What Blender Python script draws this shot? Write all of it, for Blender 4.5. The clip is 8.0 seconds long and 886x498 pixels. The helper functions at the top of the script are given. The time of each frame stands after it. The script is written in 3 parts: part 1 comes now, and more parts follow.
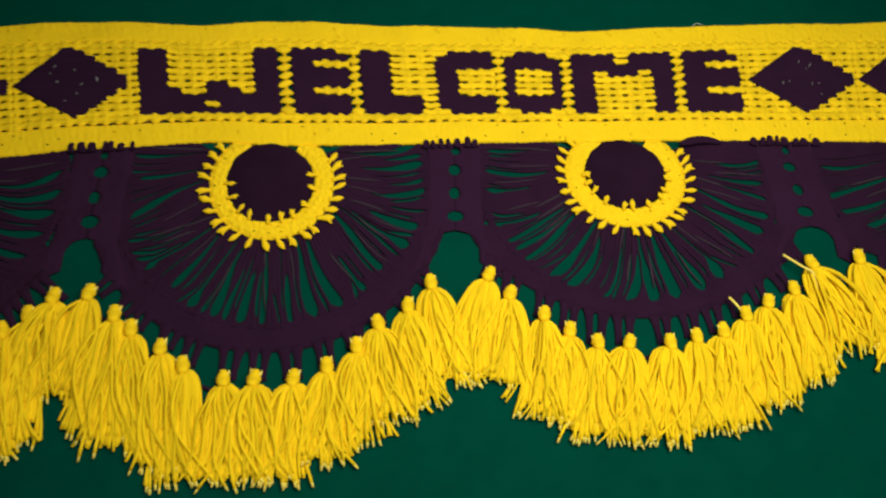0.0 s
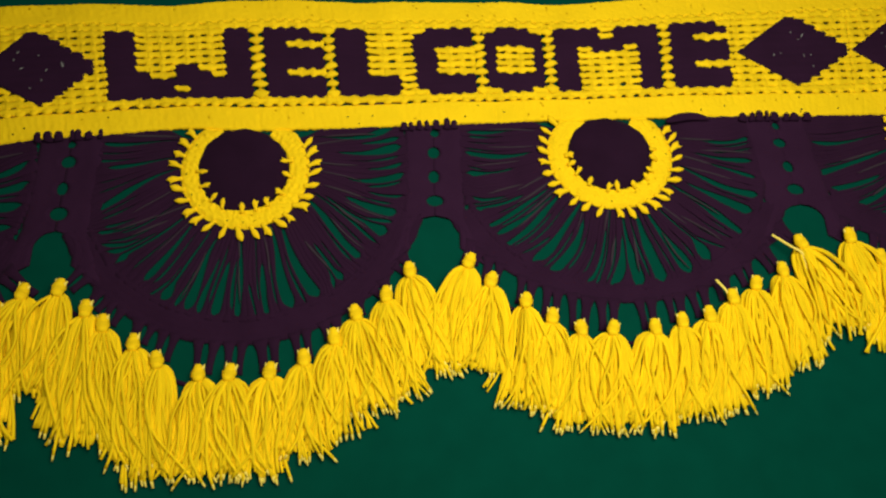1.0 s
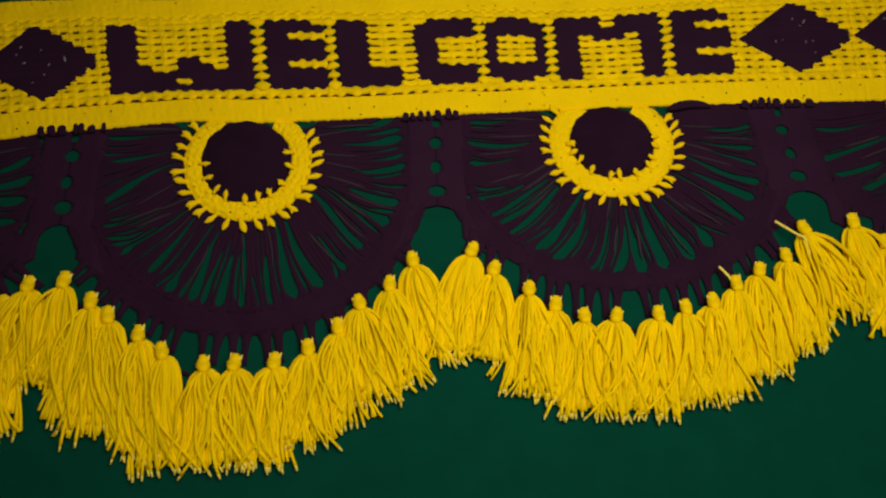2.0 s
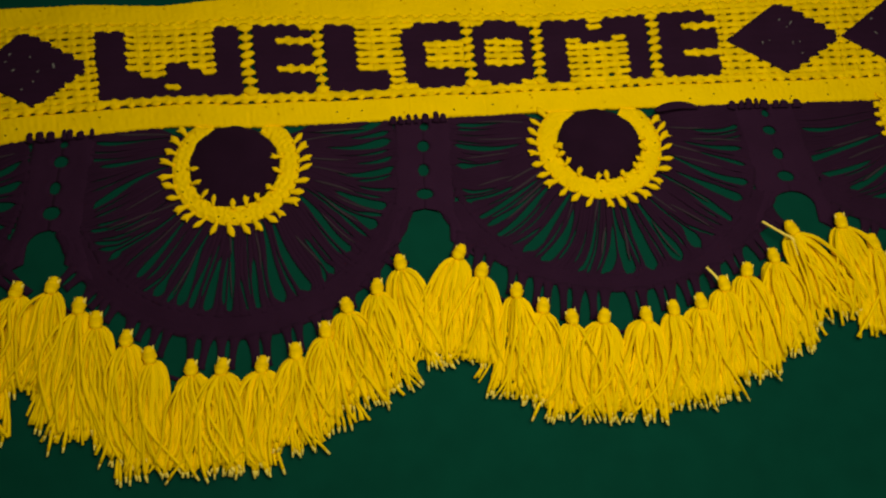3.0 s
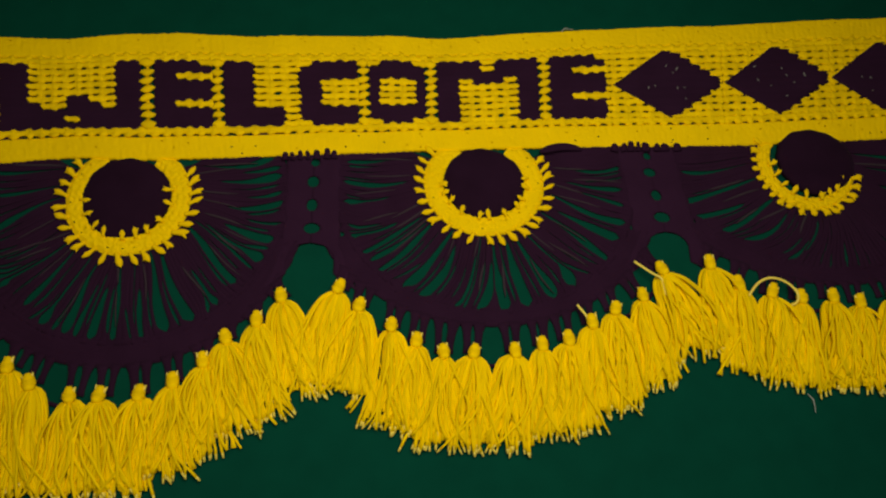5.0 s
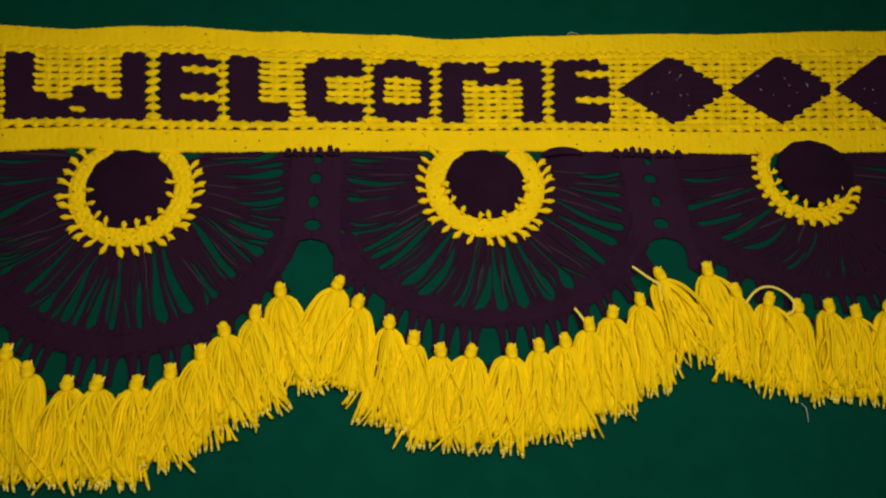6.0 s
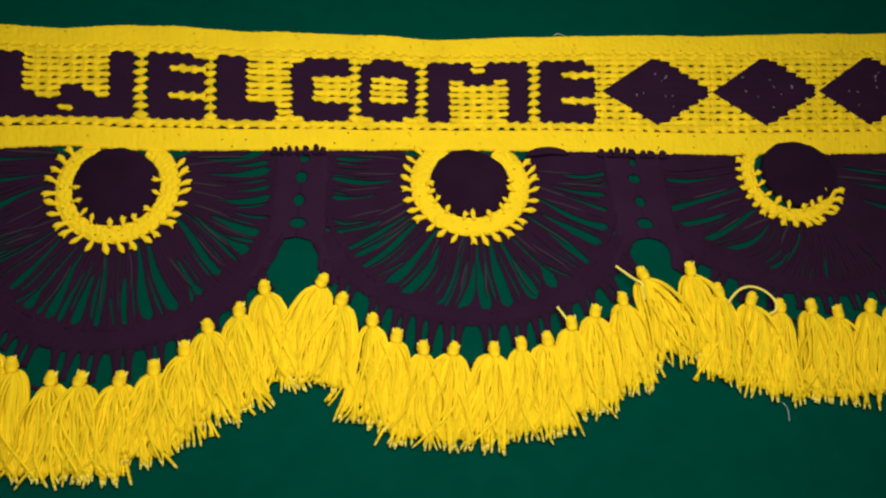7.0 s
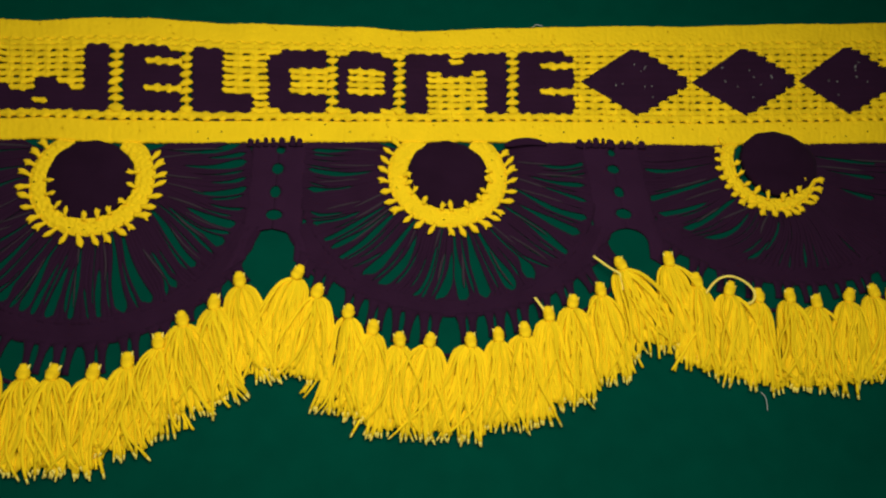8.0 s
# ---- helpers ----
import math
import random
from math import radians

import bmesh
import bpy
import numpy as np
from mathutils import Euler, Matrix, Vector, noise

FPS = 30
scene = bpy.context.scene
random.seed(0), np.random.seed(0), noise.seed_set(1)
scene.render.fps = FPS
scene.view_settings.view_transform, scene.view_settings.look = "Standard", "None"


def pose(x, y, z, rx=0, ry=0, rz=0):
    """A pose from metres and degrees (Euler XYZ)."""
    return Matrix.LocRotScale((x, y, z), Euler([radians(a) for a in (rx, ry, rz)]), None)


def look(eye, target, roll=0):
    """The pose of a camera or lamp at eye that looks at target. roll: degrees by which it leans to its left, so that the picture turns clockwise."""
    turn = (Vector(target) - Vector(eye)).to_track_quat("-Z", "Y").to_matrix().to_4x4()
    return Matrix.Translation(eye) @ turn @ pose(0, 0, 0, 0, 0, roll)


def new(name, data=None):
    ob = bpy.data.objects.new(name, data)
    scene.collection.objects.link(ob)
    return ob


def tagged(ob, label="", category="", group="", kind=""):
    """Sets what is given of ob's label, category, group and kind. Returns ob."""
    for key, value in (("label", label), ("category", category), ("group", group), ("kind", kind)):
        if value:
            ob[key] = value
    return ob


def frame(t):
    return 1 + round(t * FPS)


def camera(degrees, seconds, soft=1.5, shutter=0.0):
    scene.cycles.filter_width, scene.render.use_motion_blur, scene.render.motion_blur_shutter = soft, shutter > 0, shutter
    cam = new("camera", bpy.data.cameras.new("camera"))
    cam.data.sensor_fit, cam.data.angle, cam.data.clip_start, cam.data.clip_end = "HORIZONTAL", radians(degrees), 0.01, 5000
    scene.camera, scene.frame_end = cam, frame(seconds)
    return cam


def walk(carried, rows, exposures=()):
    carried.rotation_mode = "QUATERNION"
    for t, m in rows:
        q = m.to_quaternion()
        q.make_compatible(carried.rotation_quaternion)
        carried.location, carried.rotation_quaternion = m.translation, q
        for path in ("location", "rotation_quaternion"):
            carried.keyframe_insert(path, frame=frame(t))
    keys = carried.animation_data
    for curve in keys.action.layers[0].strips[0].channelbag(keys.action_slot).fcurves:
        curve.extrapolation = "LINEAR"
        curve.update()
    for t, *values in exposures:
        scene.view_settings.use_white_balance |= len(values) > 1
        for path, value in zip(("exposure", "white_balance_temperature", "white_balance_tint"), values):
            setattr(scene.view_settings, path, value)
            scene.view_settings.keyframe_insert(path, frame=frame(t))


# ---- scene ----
cam = camera(63.39, 8.0, soft=2.2, shutter=0.4)
# seconds, eye x, y, z, turn about the upright, tilt from straight down, lean
ROWS = [
    (0.0, -0.0386, -0.1956, 0.4680, 1.289, 22.122, -4.778),
    (0.1, -0.0333, -0.1838, 0.4660, 1.050, 20.875, -4.727),
    (0.2, -0.0303, -0.1813, 0.4655, 0.911, 20.610, -4.696),
    (0.3, -0.0274, -0.1800, 0.4653, 0.778, 20.478, -4.668),
    (0.5, -0.0240, -0.1777, 0.4649, 0.625, 20.232, -4.635),
    (1.0, -0.0227, -0.1795, 0.4621, 0.024, 19.642, -4.209),
    (1.5, -0.0221, -0.1826, 0.4608, -0.304, 19.436, -3.876),
    (3.0, -0.0122, -0.1861, 0.4626, -1.044, 19.788, -3.363),
    (3.5, 0.0131, -0.1760, 0.4605, -1.076, 20.139, -3.359),
    (4.0, 0.0446, -0.1784, 0.4752, -1.096, 20.332, -3.895),
    (4.5, 0.0472, -0.1801, 0.4843, -0.580, 20.411, -4.256),
    (5.0, 0.0616, -0.1770, 0.4930, 0.226, 20.289, -4.734),
    (6.5, 0.0608, -0.1779, 0.4969, 2.259, 20.016, -5.460),
    (7.0, 0.0730, -0.1817, 0.4987, 2.237, 20.304, -5.434),
    (7.5, 0.0884, -0.1839, 0.4976, 2.117, 20.238, -5.590),
    (8.0, 0.0882, -0.1867, 0.4956, 1.893, 20.315, -5.526),
]
EXPOSURES = [(0.0, 0.14, 6200, 10), (0.5, 0.10, 6250, 10), (1.0, 0.10, 6450, 10), (1.5, -0.17, 6700, 10), (3.0, -0.51, 7200, 10), (4.0, -0.56, 7200, 10), (4.5, -0.54, 7120, 10), (5.2, -0.55, 7000, 10), (6.5, -0.13, 6280, 10), (7.0, 0.08, 5950, 10), (8.0, -0.14, 6200, 10)]
walk(cam, [(t, pose(x, y, z, 0, 0, yaw) @ pose(0, 0, 0, tilt) @ pose(0, 0, 0, 0, lean)) for t, x, y, z, yaw, tilt, lean in ROWS], EXPOSURES)

# ---- light: an added warm disc light over the cloth, in a closed plain room ----
world = bpy.data.worlds.new("world")
world.use_nodes = True
world.node_tree.nodes["Background"].inputs["Color"].default_value = (1.0, 0.9, 0.75, 1)
world.node_tree.nodes["Background"].inputs["Strength"].default_value = 0.05
scene.world = world


def lamp(name, eye, target, power, size, colour):
    data = bpy.data.lights.new(name, "AREA")
    data.shape, data.size, data.energy, data.color = "DISK", size, power, colour
    ob = new(name, data)
    ob.matrix_world = look(eye, target)
    return ob


# no such source is known; set low so brightness falls off towards the edges
lamp("added_disc_light", (0.115, -0.025, 0.585), (0.115, -0.025, 0), 4.28, 0.42, (1.0, 0.95, 0.84))


# ---- materials ----
def material(name, colour, rough=0.8, sheen=0.0, grain=0.0, grain_scale=400.0, vary=0.15, vary_scale=30.0, specular=0.3, random_by="island", soft=0.0):
    m = bpy.data.materials.new(name)
    m.use_nodes = True
    nt, b = m.node_tree, m.node_tree.nodes["Principled BSDF"]
    b.inputs["Roughness"].default_value = rough
    b.inputs["Specular IOR Level"].default_value = specular
    b.inputs["Sheen Weight"].default_value = sheen
    b.inputs["Sheen Roughness"].default_value = 0.5
    b.inputs["Sheen Tint"].default_value = (*(min(1.0, 0.12 + 4 * v) for v in colour), 1)
    tex = nt.nodes.new("ShaderNodeTexCoord")
    big = nt.nodes.new("ShaderNodeTexNoise")
    big.inputs["Scale"].default_value, big.inputs["Detail"].default_value = vary_scale, 4
    nt.links.new(tex.outputs["Object"], big.inputs["Vector"])
    add = nt.nodes.new("ShaderNodeMath")
    add.operation = "ADD"
    nt.links.new(big.outputs["Fac"], add.inputs[0])
    if random_by == "island":
        geo = nt.nodes.new("ShaderNodeNewGeometry")
        nt.links.new(geo.outputs["Random Per Island"], add.inputs[1])
    else:
        fine = nt.nodes.new("ShaderNodeTexNoise")
        fine.inputs["Scale"].default_value = vary_scale * 11
        nt.links.new(tex.outputs["Object"], fine.inputs["Vector"])
        nt.links.new(fine.outputs["Fac"], add.inputs[1])
    span = nt.nodes.new("ShaderNodeMapRange")
    span.inputs["From Min"].default_value, span.inputs["From Max"].default_value = 0.3, 1.6
    span.inputs["To Min"].default_value, span.inputs["To Max"].default_value = 1 - vary, 1 + vary
    nt.links.new(add.outputs[0], span.inputs["Value"])
    mix = nt.nodes.new("ShaderNodeVectorMath")
    mix.operation = "SCALE"
    mix.inputs[0].default_value = colour
    nt.links.new(span.outputs["Result"], mix.inputs["Scale"])
    nt.links.new(mix.outputs["Vector"], b.inputs["Base Color"])
    if grain:
        n = nt.nodes.new("ShaderNodeTexNoise")
        n.inputs["Scale"].default_value, n.inputs["Detail"].default_value = grain_scale, 3
        nt.links.new(tex.outputs["Object"], n.inputs["Vector"])
        bump = nt.nodes.new("ShaderNodeBump")
        bump.inputs["Strength"].default_value, bump.inputs["Distance"].default_value = grain, 0.001
        nt.links.new(n.outputs["Fac"], bump.inputs["Height"])
        nt.links.new(bump.outputs["Normal"], b.inputs["Normal"])
    if soft:
        # light that passes through the loose fibres
        through_fibre = nt.nodes.new("ShaderNodeBsdfTranslucent")
        blend = nt.nodes.new("ShaderNodeMixShader")
        blend.inputs["Fac"].default_value = soft
        deeper = nt.nodes.new("ShaderNodeVectorMath")
        deeper.operation = "MULTIPLY"
        deeper.inputs[1].default_value = (1.0, 0.92, 0.8)
        nt.links.new(mix.outputs["Vector"], deeper.inputs[0])
        nt.links.new(deeper.outputs["Vector"], through_fibre.inputs["Color"])
        nt.links.new(b.outputs["BSDF"], blend.inputs[1])
        nt.links.new(through_fibre.outputs["BSDF"], blend.inputs[2])
        nt.links.new(blend.outputs["Shader"], nt.nodes["Material Output"].inputs["Surface"])
    return m


YELLOW = material("yellow_acrylic_yarn", (0.97, 0.658, 0.0060), 0.9, 0.0, 0.35, 650, 0.13, 40, 0.10, soft=0.12)
YELLOW_LOOSE = material("loose_yellow_yarn", (0.98, 0.685, 0.0060), 0.9, 0.0, 0.3, 650, 0.14, 40, 0.10, soft=0.12)
YELLOW_TIP = material("frayed_yellow_yarn", (0.97, 0.79, 0.13), 0.9, 0.0, 0.35, 650, 0.12, 40, 0.10, soft=0.12)
PURPLE = material("dark_purple_yarn", (0.0220, 0.0072, 0.0210), 0.95, 0.08, 0.4, 900, 0.32, 40, 0.04)
FUZZ = material("fuzzy_purple_yarn_hair", (0.036, 0.026, 0.034), 0.95, 0.1, 0.0, 900, 0.3, 40, 0.04)
GREEN = material("green_floor_cloth", (0.0002, 0.0475, 0.0295), 0.8, 0.0, 0.05, 350, 0.22, 4, 0.02, "noise")
WALL = material("cream_wall_paint", (0.72, 0.66, 0.55), 0.9, 0.0, 0.1, 120, 0.04, 3, 0.2, "noise")
THREAD = material("pale_sewing_thread", (0.42, 0.42, 0.38), 0.9, 0.3, 0.0, 100, 0.1, 40)
PALE_GREY = material("pale_grey_speck", (0.15, 0.15, 0.14), 0.9, 0.3, 0.0, 100, 0.1, 40)


# ---- yarn building ----
class Yarn:
    """Gathers tubes, lumps and slabs of one part, then links them as one mesh."""

    def __init__(self):
        self.verts, self.faces, self.count = [], [], 0

    def tube(self, path, width, height=None, sides=6, caps=True, flat=False):
        path = np.asarray(path, float)
        n = len(path)
        width = np.broadcast_to(np.asarray(width, float), (n,))
        height = width if height is None else np.broadcast_to(np.asarray(height, float), (n,))
        tangent = np.gradient(path, axis=0)
        tangent /= np.linalg.norm(tangent, axis=1)[:, None] + 1e-12
        side = np.cross(tangent, (0.0, 0.0, 1.0))
        long = np.linalg.norm(side, axis=1)[:, None]
        side = np.where(long > 0.05, side / np.maximum(long, 1e-9), (1.0, 0.0, 0.0))
        up = np.cross(side, tangent)
        if flat:
            sides = 8
            cos, sin = np.array([1, 0.84, 0, -0.84, -1, -0.84, 0, 0.84]), np.array([0, 0.86, 1, 0.86, 0, -0.86, -1, -0.86])
        else:
            a = np.arange(sides) * 2 * math.pi / sides
            cos, sin = np.cos(a), np.sin(a)
        ring = path[:, None] + side[:, None] * (cos[None, :, None] * width[:, None, None]) + up[:, None] * (sin[None, :, None] * height[:, None, None])
        base = self.count
        self.verts.extend(map(tuple, ring.reshape(-1, 3)))
        for i in range(n - 1):
            for j in range(sides):
                k = (j + 1) % sides
                self.faces.append((base + i * sides + j, base + i * sides + k, base + (i + 1) * sides + k, base + (i + 1) * sides + j))
        if caps:
            self.faces.append(tuple(base + j for j in reversed(range(sides))))
            self.faces.append(tuple(base + (n - 1) * sides + j for j in range(sides)))
        self.count += n * sides

    def bar(self, a, b, width, height, bow=(0, 0, 0), rings=5, sides=6, flat=False):
        """A short fat stitch from a to b, rounded at both ends."""
        a, b = np.asarray(a, float), np.asarray(b, float)
        s = np.linspace(0, 1, rings)[:, None]
        path = a + (b - a) * s + np.asarray(bow) * (4 * s * (1 - s))
        shape = np.sqrt(np.clip(1 - (2 * s[:, 0] - 1) ** 4 * 0.88, 0, 1))
        self.tube(path, width * shape, height * shape, sides, flat=flat)

    def lump(self, centre, rx, ry, rz, turn=0.0, rings=5, sides=8):
        t = np.linspace(-0.96, 0.96, rings)
        c, s = math.cos(turn), math.sin(turn)
        path = np.asarray(centre) + np.outer(t, (c * rx, s * rx, 0))
        shape = np.sqrt(1 - t * t)
        self.tube(path, ry * shape, rz * shape, sides)

    def slab(self, corners, z0, z1):
        base = self.count
        n = len(corners)
        self.verts.extend([(x, y, z0) for x, y in corners] + [(x, y, z1) for x, y in corners])
        self.faces.append(tuple(base + n + i for i in range(n)))
        self.faces.append(tuple(base + i for i in reversed(range(n))))
        for i in range(n):
            j = (i + 1) % n
            self.faces.append((base + i, base + j, base + n + j, base + n + i))
        self.count += 2 * n

    def field(self, n, m, place, z0, hole=None):
        """A sheet of n by m points from place(i, j), with sides and underside down to z0; hole(i, j) leaves a face open."""
        base = self.count
        for i in range(n):
            for j in range(m):
                self.verts.append(tuple(place(i, j)))
        for i in range(n):
            for j in (0, m - 1):
                x, y, _z = self.verts[base + i * m + j]
                self.verts.append((x, y, z0))
        low = base + n * m
        for i in range(n - 1):
            for j in range(m - 1):
                a = base + i * m + j
                if hole is None or not hole(i, j):
                    self.faces.append((a, a + m, a + m + 1, a + 1))
            self.faces.append((base + i * m, low + 2 * i, low + 2 * i + 2, base + (i + 1) * m))
            self.faces.append((base + (i + 1) * m + m - 1, low + 2 * i + 3, low + 2 * i + 1, base + i * m + m - 1))
            self.faces.append((low + 2 * i, low + 2 * i + 1, low + 2 * i + 3, low + 2 * i + 2))
        for i in (0, n - 1):
            self.faces.append((*(base + i * m + j for j in range(m)), low + 2 * i + 1, low + 2 * i))
        self.count = len(self.verts)


def part(name, yarn, mat, parent, label="", smooth=True):
    mesh = bpy.data.meshes.new(name)
    mesh.from_pydata(yarn.verts, [], yarn.faces)
    mesh.materials.append(mat)
    if smooth:
        mesh.polygons.foreach_set("use_smooth", [True] * len(mesh.polygons))
    mesh.update()
    ob = new(name, mesh)
    ob.parent = parent
    return tagged(ob, label) if label else ob


rnd = random.Random(7)


def jit(a):
    return rnd.uniform(-a, a)


# ---- the room ----
def box(name, x0, x1, y0, y1, z0, z1, mat, label):
    y = Yarn()
    y.slab([(x0, y0), (x1, y0), (x1, y1), (x0, y1)], z0, z1)
    return tagged(part(name, y, mat, None, label, False), kind="structure")


R = 2.2
box("floor", -R, R, -R, R, -0.06, 0.0, GREEN, "smooth plain dark green cloth spread over floor")
box("wall_north", -R, R, R, R + 0.12, -0.06, 2.5, WALL, "plain cream painted wall")
box("wall_south", -R, R, -R - 0.12, -R, -0.06, 2.5, WALL, "plain cream painted wall")
box("wall_east", R, R + 0.12, -R, R, -0.06, 2.5, WALL, "plain cream painted wall")
box("wall_west", -R - 0.12, -R, -R, R, -0.06, 2.5, WALL, "plain cream painted wall")
box("ceiling", -R - 0.12, R + 0.12, -R - 0.12, R + 0.12, 2.5, 2.6, WALL, "plain cream painted ceiling")

# ---- the crocheted door valance, laid flat on the floor ----
valance = tagged(new("door_valance"), "yellow and purple crocheted welcome valance with tassels lying on green floor", "door valance")

# upper and lower edge of the band, along x
EDGE_X = (-0.56, -0.336, -0.272, -0.235, -0.178, -0.130, -0.091, -0.042, 0.066, 0.094, 0.141, 0.212, 0.300, 0.362, 0.414, 0.467, 0.531, 0.66)
EDGE_TOP = (0.160, 0.1685, 0.1765, 0.179, 0.1785, 0.1855, 0.187, 0.1856, 0.190, 0.188, 0.1916, 0.2000, 0.2075, 0.2115, 0.218, 0.2217, 0.228, 0.236)
EDGE_LOW = (0.047, 0.056, 0.0655, 0.0688, 0.0750, 0.0738, 0.0752, 0.0778, 0.0833, 0.0848, 0.0872, 0.0900, 0.0922, 0.0945, 0.098, 0.101, 0.105, 0.110)


def edges(u):
    return float(np.interp(u, EDGE_X, EDGE_TOP)), float(np.interp(u, EDGE_X, EDGE_LOW))


def band(u, f, z=0.0):
    """A place on the band: u along it, f from its upper edge (0) to its lower (1)."""
    top, low = edges(u)
    y = top + (low - top) * f
    return (u + 0.55 * (u - 0.125) * (y - (top + low) / 2), y, z)


BITMAPS = {
    "W": ["##.......##", "##.......##", "##.......##", "##.......##", "##.......##", "##...##..##", "###..###.##", "###########", "#####.#####", "###########"],
    "E": ["####.", "#####", "##...", "#####", "#####", "#####", "##...", "#####", "#####", "#####"],
    "L": ["##..", "##..", "##..", "##..", "##..", "##..", "##..", "####", "####", "####"],
    "C": [".####", "#####", "#####", "##...", "##...", "##...", "##...", "#####", "#####", ".####"],
    "O": [".###.", "#####", "#####", "#...#", "#...#", "#...#", "#...#", "#####", "#####", ".###."],
    "M": ["####.####", "####.####", "#########", "##.###.##", "##.....##", "##.....##", "##.....##", "##.....##", "##.....##", "##.....##"],
}
DIAMOND = ["".join("#" if abs(c - 4) / 3.2 + abs(r - 4.5) / 3.7 <= 1 else "." for c in range(9)) for r in range(10)]
# what stands along the band: a motif and its reach
RUN = [("D", -0.490, -0.405), ("D", -0.402, -0.318), ("D", -0.3145, -0.2345), ("W", -0.2285, -0.1245), ("E", -0.1148, -0.0712), ("L", -0.0630, -0.0155),
       ("C", -0.0055, 0.0405), ("O", 0.0490, 0.0935), ("M", 0.1025, 0.1855), ("E", 0.1940, 0.2420), ("D", 0.2476, 0.3380), ("D", 0.3420, 0.4330), ("D", 0.4365, 0.5260), ("D", 0.5300, 0.6150)]
TOP_ROW, LOW_ROW, ROWS_HIGH = 0.220, 0.778, 10
STEP = (LOW_ROW - TOP_ROW) / ROWS_HIGH

# how wide the columns of a letter are against one another
SHARES = {"W": (1.22, 1.22, 0.93, 0.93, 0.93, 0.93, 0.93, 0.93, 0.93, 1.03, 1.03)}
columns = []  # (u0, u1, motif index or None, column in the motif)
at = -0.53
for index, (sign, u0, u1) in enumerate(RUN):
    if u0 - at > 0.001:
        n = max(1, round((u0 - at) / 0.0098))
        columns += [(at + (u0 - at) * i / n, at + (u0 - at) * (i + 1) / n, None, 0) for i in range(n)]
    shares = np.array(SHARES.get(sign, [1] * len((DIAMOND if sign == "D" else BITMAPS[sign])[0])), float)
    stops = u0 + (u1 - u0) * np.concatenate([[0], np.cumsum(shares) / shares.sum()])
    columns += [(float(a), float(b), index, i) for i, (a, b) in enumerate(zip(stops[:-1], stops[1:]))]
    at = u1
columns.append((at, at + 0.01, None, 0))


def filled(k, row):
    if not 0 <= k < len(columns) or not 0 <= row < ROWS_HIGH:
        return False
    u0, u1, index, c = columns[k]
    if index is None:
        return False
    sign = RUN[index][0]
    return (DIAMOND if sign == "D" else BITMAPS[sign])[row][c] == "#"


ground_mesh, upper, lower = Yarn(), Yarn(), Yarn()
motifs = [Yarn() for _ in RUN]


def relief(x, y, scale, seed=0.0):
    return noise.noise((x * scale, y * scale, seed))


def border(yarn, f0, f1, edge):
    """A close-worked border: faint columns, low stitches, an uneven outer edge."""
    u_start, u_end, m = columns[0][0], columns[-1][1], 17
    n = int((u_end - u_start) / 0.0013)

    def place(i, j):
        u = u_start + (u_end - u_start) * i / (n - 1)
        q = j / (m - 1)
        x, y, _z = band(u, f0 + (f1 - f0) * q)
        wander = 0.0012 * relief(x, 0, 9, 3)
        groove = max(0.0, 1 - abs(((u + wander) / 0.0098) % 1 - 0.5) / 0.09)
        stitch = math.sin(q * 5 * 2 * math.pi + 2.5 * math.sin(u * 640)) * 0.00010 + 0.00013 * math.sin(u * 1400 + 6 * relief(x, y, 60, 9))
        z = 0.0036 + stitch - 0.0009 * groove * max(0.0, 0.35 + relief(x, y, 70, 1)) + 0.0005 * relief(x, y, 330, 2) + 0.0016 * relief(x, y, 28, 5)
        rim_drop = max(0.0, 1 - min(q, 1 - q) / 0.07)
        z -= 0.0013 * rim_drop ** 2
        if (edge == 0 and j == 0) or (edge == 1 and j == m - 1):
            y += 0.00025 * math.sin(u * 1290) + 0.0008 * relief(x, y, 210, 8)
        return x, y, z

    # pin-holes left between the stitches, in three rows
    step = (u_end - u_start) / (n - 1)
    open_at = {(int(0.0098 * (c + jit(0.25)) / step), j) for c in range(int((u_end - u_start) / 0.0098)) for j in (3, 5, 8, 11, 13) if rnd.random() < 0.10}
    yarn.field(n, m, place, 0.0005, lambda i, j: (i, j) in open_at)


border(upper, 0.0, 0.173, 0)
border(lower, 0.825, 1.0, 1)



def between_letters(k):
    """A single narrow column with a letter close on both sides."""
    sides = [columns[j][2] for j in (k - 1, k + 1) if 0 <= j < len(columns)]
    return columns[k][2] is None and len(sides) == 2 and all(j is not None and RUN[j][0] != "D" for j in sides) and RUN[sides[0]][0] != "L"


